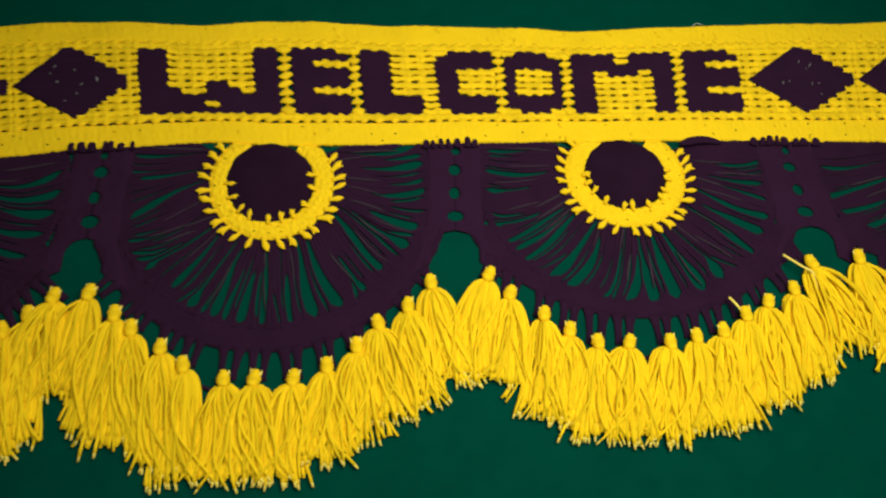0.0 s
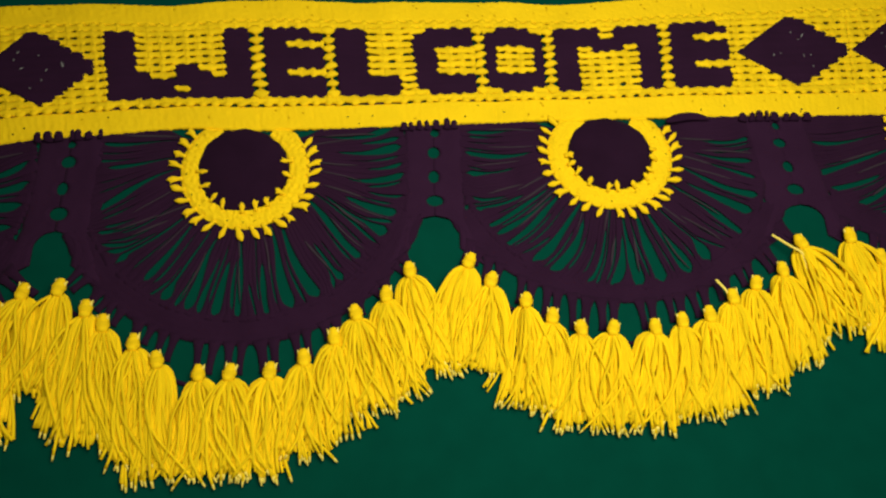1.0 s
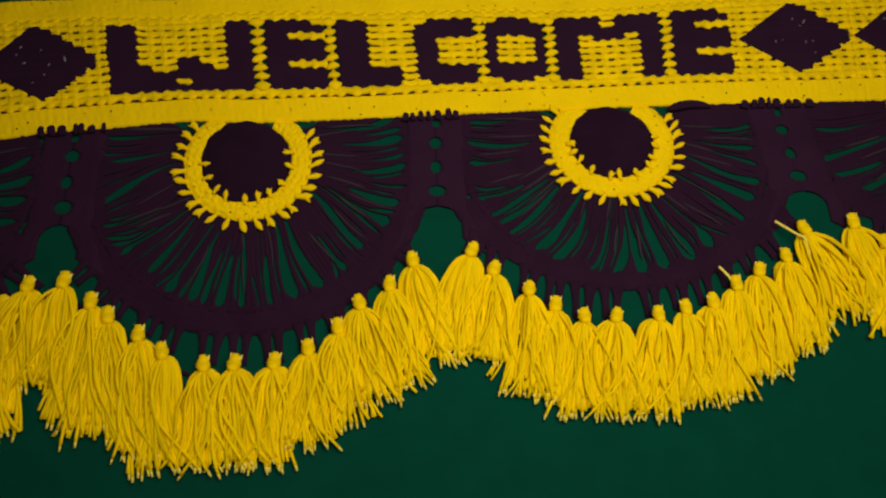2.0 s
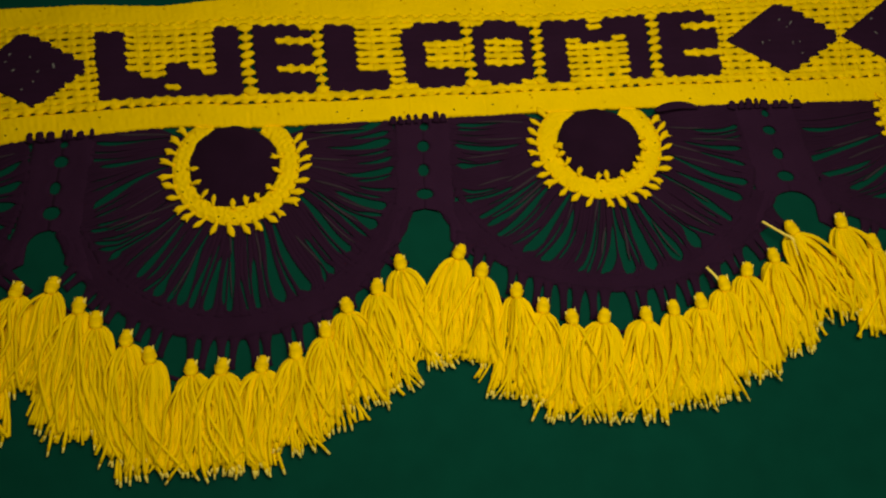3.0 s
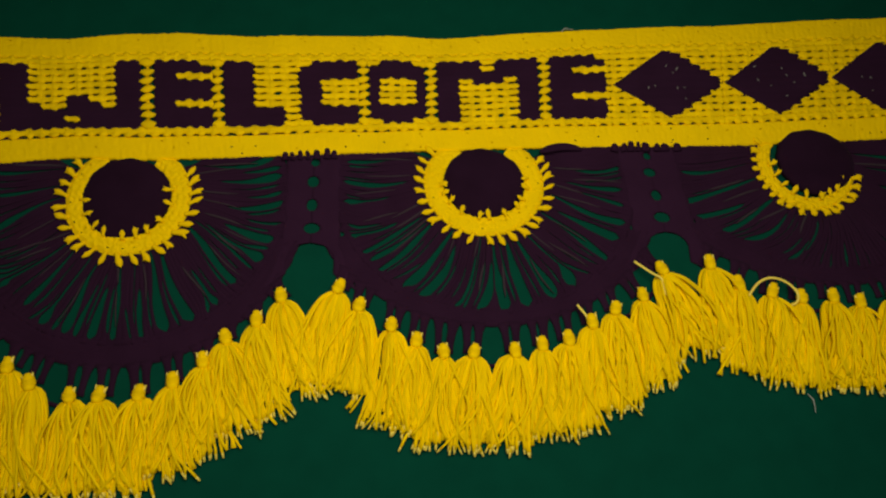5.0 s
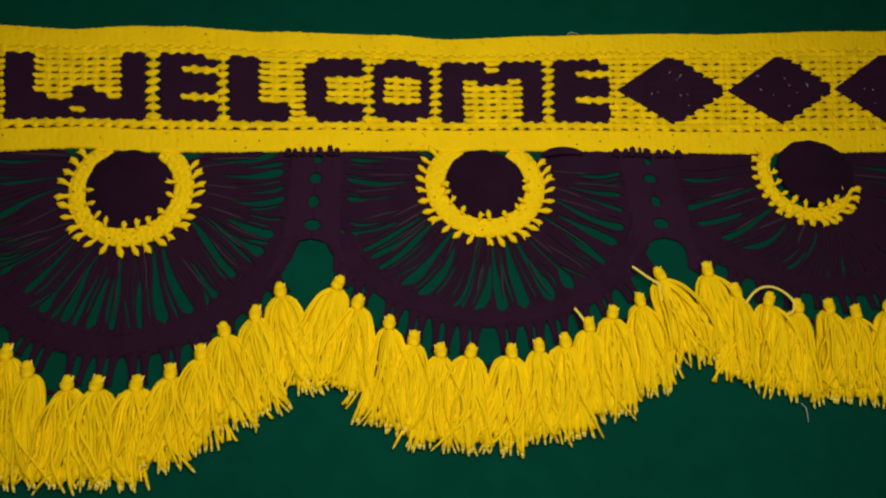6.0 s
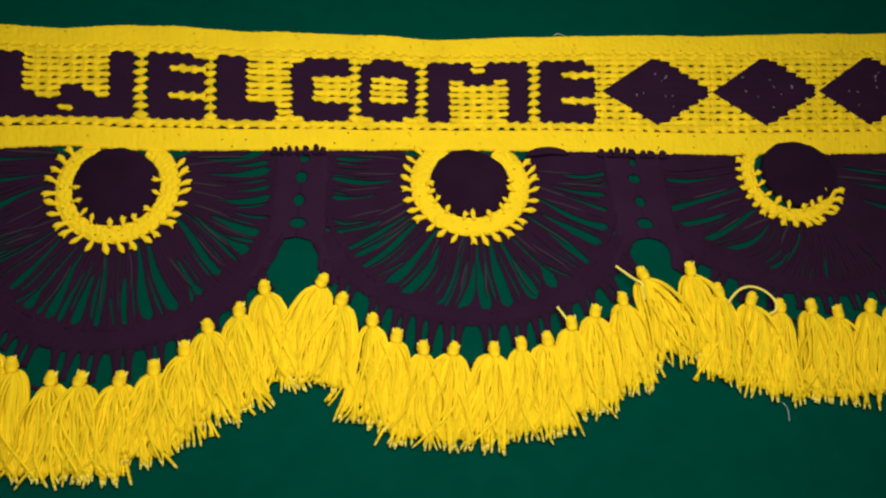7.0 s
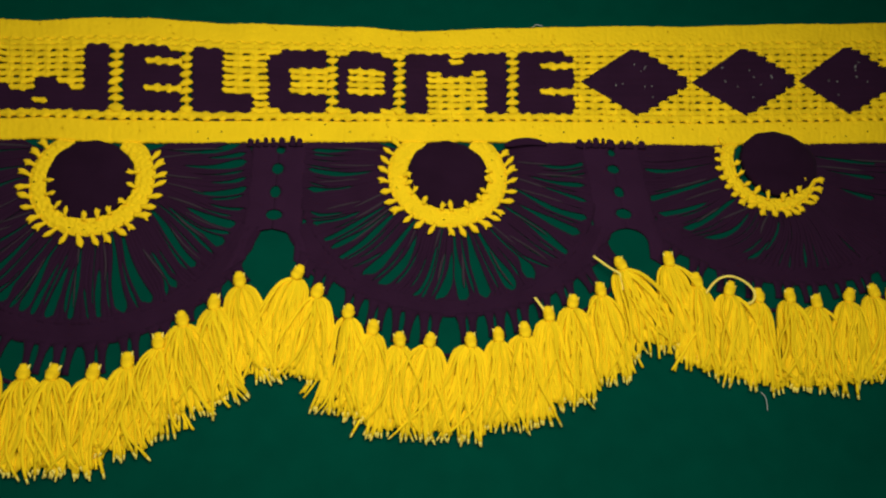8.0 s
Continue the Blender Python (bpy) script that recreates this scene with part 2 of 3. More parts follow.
def bead_column(k, count=8):
    """Plump pointed stitches one under another that tie two letters together."""
    u0, u1 = columns[k][0], columns[k][1]
    tall = (edges(u0)[0] - edges(u0)[1]) * (LOW_ROW - TOP_ROW) / count
    for i in range(count):
        f = TOP_ROW + (LOW_ROW - TOP_ROW) * (i + 0.5) / count
        a, b = band(u0 - 0.0007 + jit(0.0006), f + 0.010 + jit(0.006)), band(u1 + 0.0007 + jit(0.0006), f - 0.010 + jit(0.006))
        top = i == 0 or i == count - 1
        path, width = [], []
        for q in np.linspace(0, 1, 9):
            x, y = a[0] + (b[0] - a[0]) * q, a[1] + (b[1] - a[1]) * q
            path.append((x, y + 0.0006 * math.sin(q * 6 + i), 0.0036 + 0.0005 * math.sin(q * math.pi)))
            width.append(tall * ((0.50 if top else 0.36) * max(0.0, math.sin(q * math.pi)) ** 1.05 + 0.07 + 0.05 * relief(x, y, 420, 6)))
        ground_mesh.tube(path, width, np.minimum(0.0017, np.array(width)), 7)
        # the thin tie down to the next stitch
        m = band((u0 + u1) / 2 + jit(0.0006), f)
        n = band((u0 + u1) / 2 + jit(0.0006), f + (LOW_ROW - TOP_ROW) / count)
        ground_mesh.bar((m[0], m[1], 0.0028), (n[0], n[1], 0.0028), 0.0013 + jit(0.0003), 0.0011, rings=4)


for k, (u0, u1, index, c) in enumerate(columns):
    diamond = index is not None and RUN[index][0] == "D"
    if between_letters(k):
        bead_column(k)
    for row in range(-1, ROWS_HIGH + 1):
        edge_row = row in (-1, ROWS_HIGH)
        f = TOP_ROW - STEP * 0.29 if row == -1 else LOW_ROW + STEP * 0.29 if row == ROWS_HIGH else TOP_ROW + STEP * (row + 0.5)
        tall = (edges(u0)[0] - edges(u0)[1]) * STEP
        if filled(k, row) or (between_letters(k) and not edge_row):
            continue
        before, after = filled(k - 1, row) and not diamond, filled(k + 1, row) and not diamond
        left = 0.0014 + jit(0.0010) if before else 0.0006
        right = 0.0014 + jit(0.0010) if after else 0.0006
        a, b = band(u0 - left, f), band(u1 + right, f)
        high, dy = 0.0031 + jit(0.0002), jit(0.00025)
        slim = (0.38 if edge_row else 0.355) + jit(0.035)
        shift = jit(0.12)
        path, width = [], []
        for q in np.linspace(0, 1, 13):
            off = abs(2 * q - 1 + shift)
            pinch = slim + (0.61 - slim) * min(1.0, max(0.0, (off - 0.36) / 0.22))
            if before and q < 0.3:
                pinch = min(pinch, 0.08 + 1.5 * q)
            if after and q > 0.7:
                pinch = min(pinch, 0.08 + 1.5 * (1 - q))
            x, y = a[0] + (b[0] - a[0]) * q, a[1] + (b[1] - a[1]) * q
            slant = (0.0010 * (0.3 - q) / 0.3 if q < 0.3 and before else -0.0010 * (q - 0.7) / 0.3 if q > 0.7 and after else 0.0)
            path.append((x, y + dy + slant + 0.0005 * (q - 0.5) + 0.0009 * relief(x, y, 170, 4), high + (0.0009 if (before and q < 0.2) or (after and q > 0.8) else 0)))
            width.append(tall * (pinch + 0.07 * relief(x, y, 420, 6)))
        ground_mesh.tube(path, width, np.minimum(0.0014, np.array(width)), 6, flat=True)
        if edge_row:
            out = -0.75 if row < 0 else 0.75
            p, q = band(u1 + jit(0.0004), f), band(u1 + jit(0.0004), f + STEP * out)
            ground_mesh.bar((p[0], p[1], 0.0034), (q[0], q[1], 0.0034), 0.0029 + jit(0.0007), 0.0014, rings=4, flat=True)


def letter(yarn, index):
    """The filled cells of one letter as one close-worked sheet with a torn-looking edge."""
    corner = {}
    fine = 4

    def vertex(i, j):
        if (i, j) not in corner:
            k, row = i / fine, j / fine
            k0 = min(int(k), len(columns) - 1)
            u = columns[k0][0] + (columns[k0][1] - columns[k0][0]) * (k - k0)
            x, y, _z = band(u, TOP_ROW + STEP * row)
            dome = 0.00035 * abs(math.sin(row * math.pi)) + 0.0003 * relief(x, y, 380, 2)
            corner[(i, j)] = len(yarn.verts)
            yarn.verts.append((x + 0.0011 * relief(x, y, 230, 11), y + 0.0011 * relief(x, y, 230, 12), 0.0033 + dome))
            yarn.verts.append((x + 0.0011 * relief(x, y, 230, 11), y + 0.0011 * relief(x, y, 230, 12), 0.0006))
        return corner[(i, j)]

    for k, col in enumerate(columns):
        if col[2] != index:
            continue
        for row in range(ROWS_HIGH):
            if not filled(k, row):
                continue
            for di in range(fine):
                for dj in range(fine):
                    i, j = k * fine + di, row * fine + dj
                    q = [vertex(i, j), vertex(i, j + 1), vertex(i + 1, j + 1), vertex(i + 1, j)]
                    yarn.faces.append(tuple(q))
            for di in range(fine):
                i, j = k * fine + di, row * fine + di
                sides = []
                if not filled(k, row - 1):
                    sides.append((vertex(i + 1, row * fine), vertex(i, row * fine)))
                if not filled(k, row + 1):
                    sides.append((vertex(i, row * fine + fine), vertex(i + 1, row * fine + fine)))
                if not filled(k - 1, row):
                    sides.append((vertex(k * fine, j), vertex(k * fine, j + 1)))
                if not filled(k + 1, row):
                    sides.append((vertex(k * fine + fine, j + 1), vertex(k * fine + fine, j)))
                for p, q in sides:
                    yarn.faces.append((p, p + 1, q + 1, q))
    yarn.count = len(yarn.verts)


def diamond_sheet(yarn, u0, u1):
    """A diamond whose left sides run smooth and whose right sides step from row to row."""
    n, m = 61, 13
    mid, half = (u0 + u1) / 2, (u1 - u0) / 2

    def place(i, j):
        v = i / (n - 1) * 2 - 1
        step = (math.floor(abs(v) * 5.4) + 0.5) / 5.4
        lo = -(1.02 - abs(v) * 0.97) + 0.06 * v
        hi = (1.09 - 1.02 * step) * 0.98 + 0.02 * math.sin(i * 2.1)
        q = lo + (hi - lo) * j / (m - 1)
        x, y, _z = band(mid + half * q, 0.505 + 0.275 * v)
        return x + 0.0008 * relief(x, y, 240, 3), y + 0.0006 * relief(x, y, 240, 4), 0.0056 + 0.0004 * relief(x, y, 330, 5) + 0.0002 * math.sin(i * 0.9)

    yarn.field(n, m, place, 0.0012)


tagged(part("open_mesh_panel", ground_mesh, YELLOW, valance, "open yellow crochet stitches"), kind="stuff")
part("upper_border", upper, YELLOW, valance, "close-worked yellow crochet border")
part("lower_border", lower, YELLOW, valance, "close-worked yellow crochet border")
for index, ((sign, u0, u1), yarn) in enumerate(zip(RUN, motifs)):
    if sign == "D":
        diamond_sheet(yarn, u0, u1)
        motif = part("diamond_motif", yarn, PURPLE, valance, "dark purple crochet diamond")
        # eight small pale grey specks scattered on the diamond, one of them larger
        for n in range(8):
            a, q = n * 2.4 + jit(0.9), 0.20 + 0.06 * n + jit(0.05)
            x, y, _z = band((u0 + u1) / 2 + math.cos(a) * q * (u1 - u0) / 2, 0.505 + math.sin(a) * q * 0.25)
            fleck = Yarn()
            big = 1.7 if n == 5 else 1.0
            fleck.lump((x, y, 0.0060), (0.0010 + jit(0.0005)) * big, (0.00055 + jit(0.0002)) * big, 0.0004, 1.2 + jit(1.2))
            part("pale_fleck", fleck, PALE_GREY, motif)
    else:
        letter(yarn, index)
        part("letter_" + sign.lower(), yarn, PURPLE, valance, "dark purple crochet letter " + sign)

# knot and tip of each tassel, scallop by scallop
TASSELS_A = [(-0.516, -0.035, -0.518, -0.104), (-0.500, -0.058, -0.505, -0.125), (-0.478, -0.078, -0.482, -0.146), (-0.455, -0.093, -0.458, -0.162), (-0.428, -0.104, -0.430, -0.172), (-0.400, -0.109, -0.402, -0.178), (-0.372, -0.109, -0.372, -0.178),
             (-0.345, -0.105, -0.343, -0.174), (-0.320, -0.096, -0.316, -0.165), (-0.298, -0.083, -0.292, -0.152), (-0.2800, -0.0680, -0.279, -0.152), (-0.2680, -0.0565, -0.270, -0.142), (-0.2540, -0.0445, -0.257, -0.114)]
TASSELS_B = [(-0.2321, -0.0420, -0.2360, -0.1180), (-0.2140, -0.0555, -0.2180, -0.1380), (-0.2030, -0.0650, -0.1990, -0.1490), (-0.1825, -0.0775, -0.1820, -0.1570), (-0.1671, -0.0885, -0.1590, -0.1660), (-0.1414, -0.0970, -0.1400, -0.1660), (-0.1219, -0.0975, -0.1200, -0.1625),
             (-0.0980, -0.0960, -0.0990, -0.1640), (-0.0769, -0.0880, -0.0740, -0.1530), (-0.0582, -0.0755, -0.0530, -0.1420), (-0.0447, -0.0595, -0.0390, -0.1280), (-0.0253, -0.0470, -0.0170, -0.1170), (-0.0098, -0.0302, 0.0040, -0.1040)]
TASSELS_C = [(0.0296, -0.0243, 0.0135, -0.0950), (0.0441, -0.0370, 0.0385, -0.1050), (0.0664, -0.0520, 0.0610, -0.1240), (0.0836, -0.0625, 0.0830, -0.1290), (0.1023, -0.0705, 0.0990, -0.1390), (0.1230, -0.0708, 0.1200, -0.1400), (0.1515, -0.0702, 0.1460, -0.1410),
             (0.1715, -0.0655, 0.1680, -0.1340), (0.1902, -0.0622, 0.1900, -0.1300), (0.2078, -0.0505, 0.2080, -0.1190), (0.2258, -0.0405, 0.2270, -0.1130), (0.2478, -0.0300, 0.2530, -0.1000), (0.2645, -0.0098, 0.2870, -0.0770)]
TASSELS_D = [(0.3015, -0.0050, 0.3150, -0.0830), (0.3210, -0.0213, 0.3200, -0.0960), (0.3445, -0.0277, 0.3400, -0.0990), (0.3672, -0.0320, 0.3660, -0.1055), (0.3912, -0.0315, 0.3870, -0.1030), (0.4125, -0.0345, 0.4100, -0.1055), (0.4367, -0.0305, 0.4340, -0.1020),
             (0.4589, -0.0254, 0.4590, -0.0950), (0.4800, -0.0150, 0.4830, -0.0850), (0.5000, 0.0000, 0.5050, -0.0700), (0.5180, 0.0170, 0.5230, -0.0530)]
TASSELS = [TASSELS_A, TASSELS_B, TASSELS_C, TASSELS_D]

# ---- scallops: disc, yellow ring, fan of loose strands, rim and short posts ----
# centre, half axes of the rim's inner side, its outer side and of the tassels' line
SCALLOPS = [
    dict(c=(-0.380, 0.032), disc=(-0.380, 0.032, 0.0315, 0.0320), inner=(0.112, 0.106), outer=(0.129, 0.125), line=(0.140, 0.140), ring=(-0.380, 0.031, 0.0305, 0.0310, 0.0130), arc=(120, 420), reach=(201, 339)),
    dict(c=(-0.122, 0.044), disc=(-0.125, 0.0430, 0.0315, 0.0325), inner=(0.108, 0.105), outer=(0.128, 0.125), line=(0.140, 0.140), ring=(-0.1230, 0.0425, 0.0308, 0.0310, 0.0140), arc=(120, 420), reach=(203, 344)),
    dict(c=(0.138, 0.055), disc=(0.1365, 0.0582, 0.0312, 0.0297), inner=(0.110, 0.096), outer=(0.134, 0.109), line=(0.142, 0.128), ring=(0.1368, 0.0572, 0.0320, 0.0285, 0.0150), arc=(120, 420), reach=(204, 340)),
    dict(c=(0.403, 0.075), disc=(0.4050, 0.0800, 0.0322, 0.0295), inner=(0.118, 0.083), outer=(0.138, 0.098), line=(0.146, 0.112), ring=(0.3965, 0.0778, 0.0300, 0.0305, 0.0105), arc=(128, 344), reach=(213, 338)),
]
# the open gaps of each fan: degrees round the centre at the rim, what is added at the ring, half width, and where they start and end on the way to the rim
GAPS_A = [(184, -6, 1.2, 0.3, 1), (200, -6, 1.0, 0.3, 1), (214, -5, 1.6, 0.3, 1), (228, -4, 1.4, 0.3, 1), (243, -3, 1.6, 0.3, 1), (258, 0, 1.2, 0.3, 1), (272, 2, 1.4, 0.3, 1), (288, 5, 1.6, 0.3, 1), (303, 6, 1.6, 0.3, 1), (319, 6, 1.6, 0.3, 1),
          (333.7, 4, 0.9, 0.45, 1), (342.8, 6, 1.2, 0.45, 1), (352.2, 8, 1.4, 0.45, 1), (360.5, 8, 1.8, 0.45, 1), (369.6, 6, 1.1, 0.5, 1)]
GAPS_B = [(168.0, -26.0, 0.6, 0.16, 0.92), (181.2, -17.9, 0.7, 0.25, 0.81), (200.0, -26.0, 1.5, 0.21, 0.9), (206.0, 14.1, 0.6, 0.75, 0.98), (208.4, -19.7, 0.4, 0.27, 0.79), (210.9, 12.9, 0.6, 0.79, 1.0), (215.1, 7.1, 0.6, 0.64, 1.0), (221.5, -8.3, 1.0, 0.22, 0.96),
          (232.7, -5.9, 1.0, 0.25, 0.94), (237.3, 14.3, 0.4, 0.75, 1.0), (242.8, -5.9, 1.5, 0.29, 1.0), (248.5, -0.0, 0.4, 0.73, 1.0), (252.9, -0.7, 1.3, 0.33, 1.0), (257.2, 2.9, 0.6, 0.54, 1.0), (262.0, 3.1, 1.5, 0.58, 1.0), (267.7, 0.9, 0.4, 0.58, 0.92),
          (271.1, 0.8, 1.3, 0.28, 1.0), (276.3, 1.4, 0.4, 0.8, 1.0), (281.1, 5.5, 1.3, 0.61, 1.0), (288.6, 7.5, 1.6, 0.22, 1.0), (298.6, 7.6, 2.0, 0.26, 1.0), (304.1, 15.1, 0.4, 0.64, 1.0), (309.3, 7.5, 1.3, 0.65, 0.96), (319.5, 18.4, 2.9, 0.29, 0.92),
          (327.2, 18.2, 0.4, 0.3, 0.97), (333.0, 18.2, 1.9, 0.45, 1.0), (338.4, 9.1, 0.4, 0.54, 1.0), (342.6, 8.1, 1.7, 0.61, 1.0), (349.8, 17.2, 0.4, 0.8, 1.0), (355.6, 10.1, 0.4, 0.8, 1.0), (359.5, 9.2, 1.3, 0.59, 1.0), (364.6, 6.7, 0.6, 0.76, 1.0),
          (370.2, 12.4, 1.3, 0.5, 1.0), (375.2, 13.4, 0.6, 0.75, 1.0), (379.7, 20.5, 1.0, 0.36, 1.0)]
GAPS_C = [(166.8, -22.9, 0.9, 0.22, 0.98), (176.6, -7.1, 1.4, 0.41, 0.95), (181.6, -3.7, 0.5, 0.69, 0.95), (186.5, -2.9, 1.1, 0.61, 0.95), (196.7, 7.7, 0.7, 0.8, 1.0), (201.4, 6.4, 0.4, 0.77, 1.0), (205.6, -9.1, 1.3, 0.64, 1.0), (212.5, -8.0, 1.0, 0.37, 1.0),
          (218.0, -3.9, 0.8, 0.39, 1.0), (223.8, -4.2, 2.0, 0.28, 1.0), (229.2, 7.5, 0.4, 0.79, 1.0), (234.6, 4.1, 1.6, 0.26, 0.99), (243.0, 0.3, 1.8, 0.45, 1.0), (254.9, 10.8, 0.9, 0.49, 1.0), (259.0, 3.7, 0.5, 0.24, 0.99), (264.4, 10.0, 1.4, 0.57, 1.0),
          (275.0, -1.5, 1.7, 0.29, 1.0), (283.8, 2.7, 2.7, 0.33, 0.99), (294.6, -0.1, 1.9, 0.27, 1.0), (304.5, 4.9, 1.9, 0.26, 0.98), (316.1, -13.2, 0.5, 0.61, 0.97), (323.8, 8.7, 1.8, 0.26, 1.0), (334.8, 7.0, 1.8, 0.4, 1.0), (342.3, 13.3, 2.0, 0.28, 1.0),
          (351.4, 16.4, 0.7, 0.57, 0.98), (359.5, 15.5, 0.9, 0.48, 0.95), (367.4, 4.6, 0.5, 0.67, 0.97), (372.1, 18.1, 1.9, 0.5, 0.97)]
GAPS_D = [(175.9, -11.1, 0.5, 0.25, 0.9), (181.3, -6.4, 1.0, 0.22, 0.91), (200.7, -6.9, 2.2, 0.23, 1.0), (211.0, -0.2, 2.2, 0.58, 1.0), (222.4, 2.8, 3.2, 0.26, 0.92), (228.0, 16.9, 1.4, 0.36, 0.91), (250.1, 26.0, 0.9, 0.72, 0.96), (253.6, 14.0, 1.6, 0.41, 0.76),
          (342.9, 4.6, 1.6, 0.45, 0.64), (363.9, -1.8, 1.3, 0.31, 0.62), (370.5, 9.6, 2.2, 0.26, 0.68)]
GAPS = [GAPS_A, GAPS_B, GAPS_C, GAPS_D]


def ellipse(centre, axes, degrees):
    a = radians(degrees)
    return centre[0] + axes[0] * math.cos(a), centre[1] + axes[1] * math.sin(a)


def scallop_fan(s, gaps, fan):
    """Flat loose strands from the ring to the rim, that lie apart at drop-shaped gaps and hair-thin slits."""
    stops = [(150, 0, 0.0, 0, 1)] + sorted(gaps) + [(394, 0, 0.0, 0, 1)]
    x, y, rx, ry, grow = s["ring"]
    inner = (rx + 0.4 * grow, ry + 0.4 * grow)
    steps = np.linspace(0, 1, 29)

    def opened(w, start, end, r):
        start = max(0.05, start - 0.18)
        q = (r - start) / (end * 0.945 - start)
        if not 0 < q < 1:
            return 0.0
        tip = 1.0 if q < 0.70 else math.sqrt(max(0.0, 1 - ((q - 0.70) / 0.30) ** 2))
        return (w * (0.34 + 1.6 * q ** 1.7) + (0.5 if w > 0.35 else 0.28)) * tip * min(1.0, q * 8)

    # the middle line of each gap, bent towards the foot of the fan, and kept in order
    lines = []
    for g, d, w, start, end in stops:
        bend = (270 - g) * 0.075 + jit(2.6)
        drift = rnd.uniform(0, 6.3)
        lines.append([g + d * (1 - r) + (bend * math.sin(r * math.pi) + 0.5 * math.sin(r * 7 + drift) if w else 0.0) for r in steps])
    lines = np.array(lines)
    up, down = lines.copy(), lines.copy()
    for k in range(1, len(lines)):
        up[k] = np.maximum(up[k], up[k - 1] + 1.6)
        down[-k - 1] = np.minimum(down[-k - 1], down[-k] - 1.6)
    lines = np.maximum.accumulate((up + down) / 2, axis=0)
    halves = [np.array([opened(w, start, end, r) for r in steps]) for _g, _d, w, start, end in stops]
    # slits run midway where two gaps lie far apart
    rows = [(lines[0], halves[0])]
    for k in range(1, len(lines)):
        n = min(3, int(float(np.mean(lines[k] - lines[k - 1])) / 5.4)) if 1 < k < len(lines) - 1 else 0
        for i in range(n if rnd.random() < 0.8 else 0):
            f = (i + 1) / (n + 1) + jit(0.06)
            w, start, end = rnd.uniform(0.1, 0.34), rnd.uniform(0.2, 0.75), rnd.uniform(0.86, 0.98)
            rows.append((lines[k - 1] * (1 - f) + lines[k] * f, np.array([opened(w, start, end, r) for r in steps])))
        rows.append((lines[k], halves[k]))
    lines, halves = np.array([a for a, _b in rows]), np.array([b for _a, b in rows])
    wider = np.array([float(b.max()) for b in halves])
    room = np.diff(lines, axis=0) * np.where(np.maximum(wider[1:], wider[:-1]) > 1.2, 0.56, 0.36)[:, None]
    halves[1:] = np.minimum(halves[1:], np.where((wider > 1.2)[1:, None], room, room * 0.6))
    halves[:-1] = np.minimum(halves[:-1], np.where((wider > 1.2)[:-1, None], room, room * 0.6))
    stops, lows, highs = rows, lines - halves, lines + halves
    for k in range(len(stops) - 1):
        room = float(np.mean(lows[k + 1] - highs[k]))
        n = max(1, round(room / 2.0))
        for i in range(n):
            path, width = [], []
            lift, sway, phase = 0.0013 + jit(0.00025), rnd.uniform(0.05, 0.3), rnd.uniform(0, 6.3)
            for r, lo, hi in zip(steps, highs[k], lows[k + 1]):
                a = lo + (hi - lo) * (i + 0.5) / n + sway * math.sin(r * 6 + phase) * min(1.0, (hi - lo) / 3)
                x0, y0 = ellipse((x, y), inner, a)
                x1, y1 = ellipse(s["c"], s["inner"], a)
                far = r * 1.07
                path.append((x0 + (x1 - x0) * far, y0 + (y1 - y0) * far, lift))
                reach = math.hypot(path[-1][0] - s["c"][0], path[-1][1] - s["c"][1])
                width.append(max(0.0005, radians(hi - lo) / n * reach * (0.64 if n > 1 else 0.54)))
            yarn = Yarn()
            yarn.tube(path, width, 0.0006, flat=True)
            part("strand", yarn, PURPLE, fan)
    # thin fuzzy hairs of yarn that stray along and across the gaps
    for g, d, w, start, end in gaps:
        for _ in range(rnd.choice((0, 1, 1))):
            a0, a1 = g + d + jit(4.0), g + jit(w + 2.6)
            x0, y0 = ellipse((x, y), inner, a0)
            x1, y1 = ellipse(s["c"], s["inner"], a1)
            t0 = rnd.uniform(0.0, 0.5)
            hair = Yarn()
            hair.tube([(x0 + (x1 - x0) * t + 0.0012 * math.sin(t * 7 + g), y0 + (y1 - y0) * t + 0.0008 * math.cos(t * 6 + g), 0.0021) for t in np.linspace(t0, t0 + rnd.uniform(0.35, 0.5), 10)], (0.00075 + jit(0.00025)) * np.array([0.3, 0.7, 1, 1, 1, 1, 1, 0.9, 0.6, 0.2]), 0.0003, 5)
            part("strand", hair, FUZZ, fan)


def rim(s):
    """The close-worked purple arc round the fan: low ridges with an uneven edge."""
    yarn = Yarn()
    n, m = 161, 13

    def place(i, j):
        a = s["reach"][0] + (s["reach"][1] - s["reach"][0]) * i / (n - 1)
        f = 0.02 + 0.96 * j / (m - 1)
        wander = 0.06 * relief(a * 0.35, j * 0.1, 1, 5) * (1 if j in (0, m - 1) else 0.3)
        axes = [s["inner"][k] + (s["outer"][k] - s["inner"][k]) * (f + wander) for k in (0, 1)]
        x, y = ellipse(s["c"], axes, a)
        z = 0.0020 + 0.00022 * math.sin(f * 4 * 2 * math.pi) + 0.0004 * relief(x, y, 300, 7) - 0.0006 * max(0.0, 1 - min(f, 1 - f) / 0.06)
        return x, y, z

    yarn.field(n, m, place, 0.0008)
    return yarn


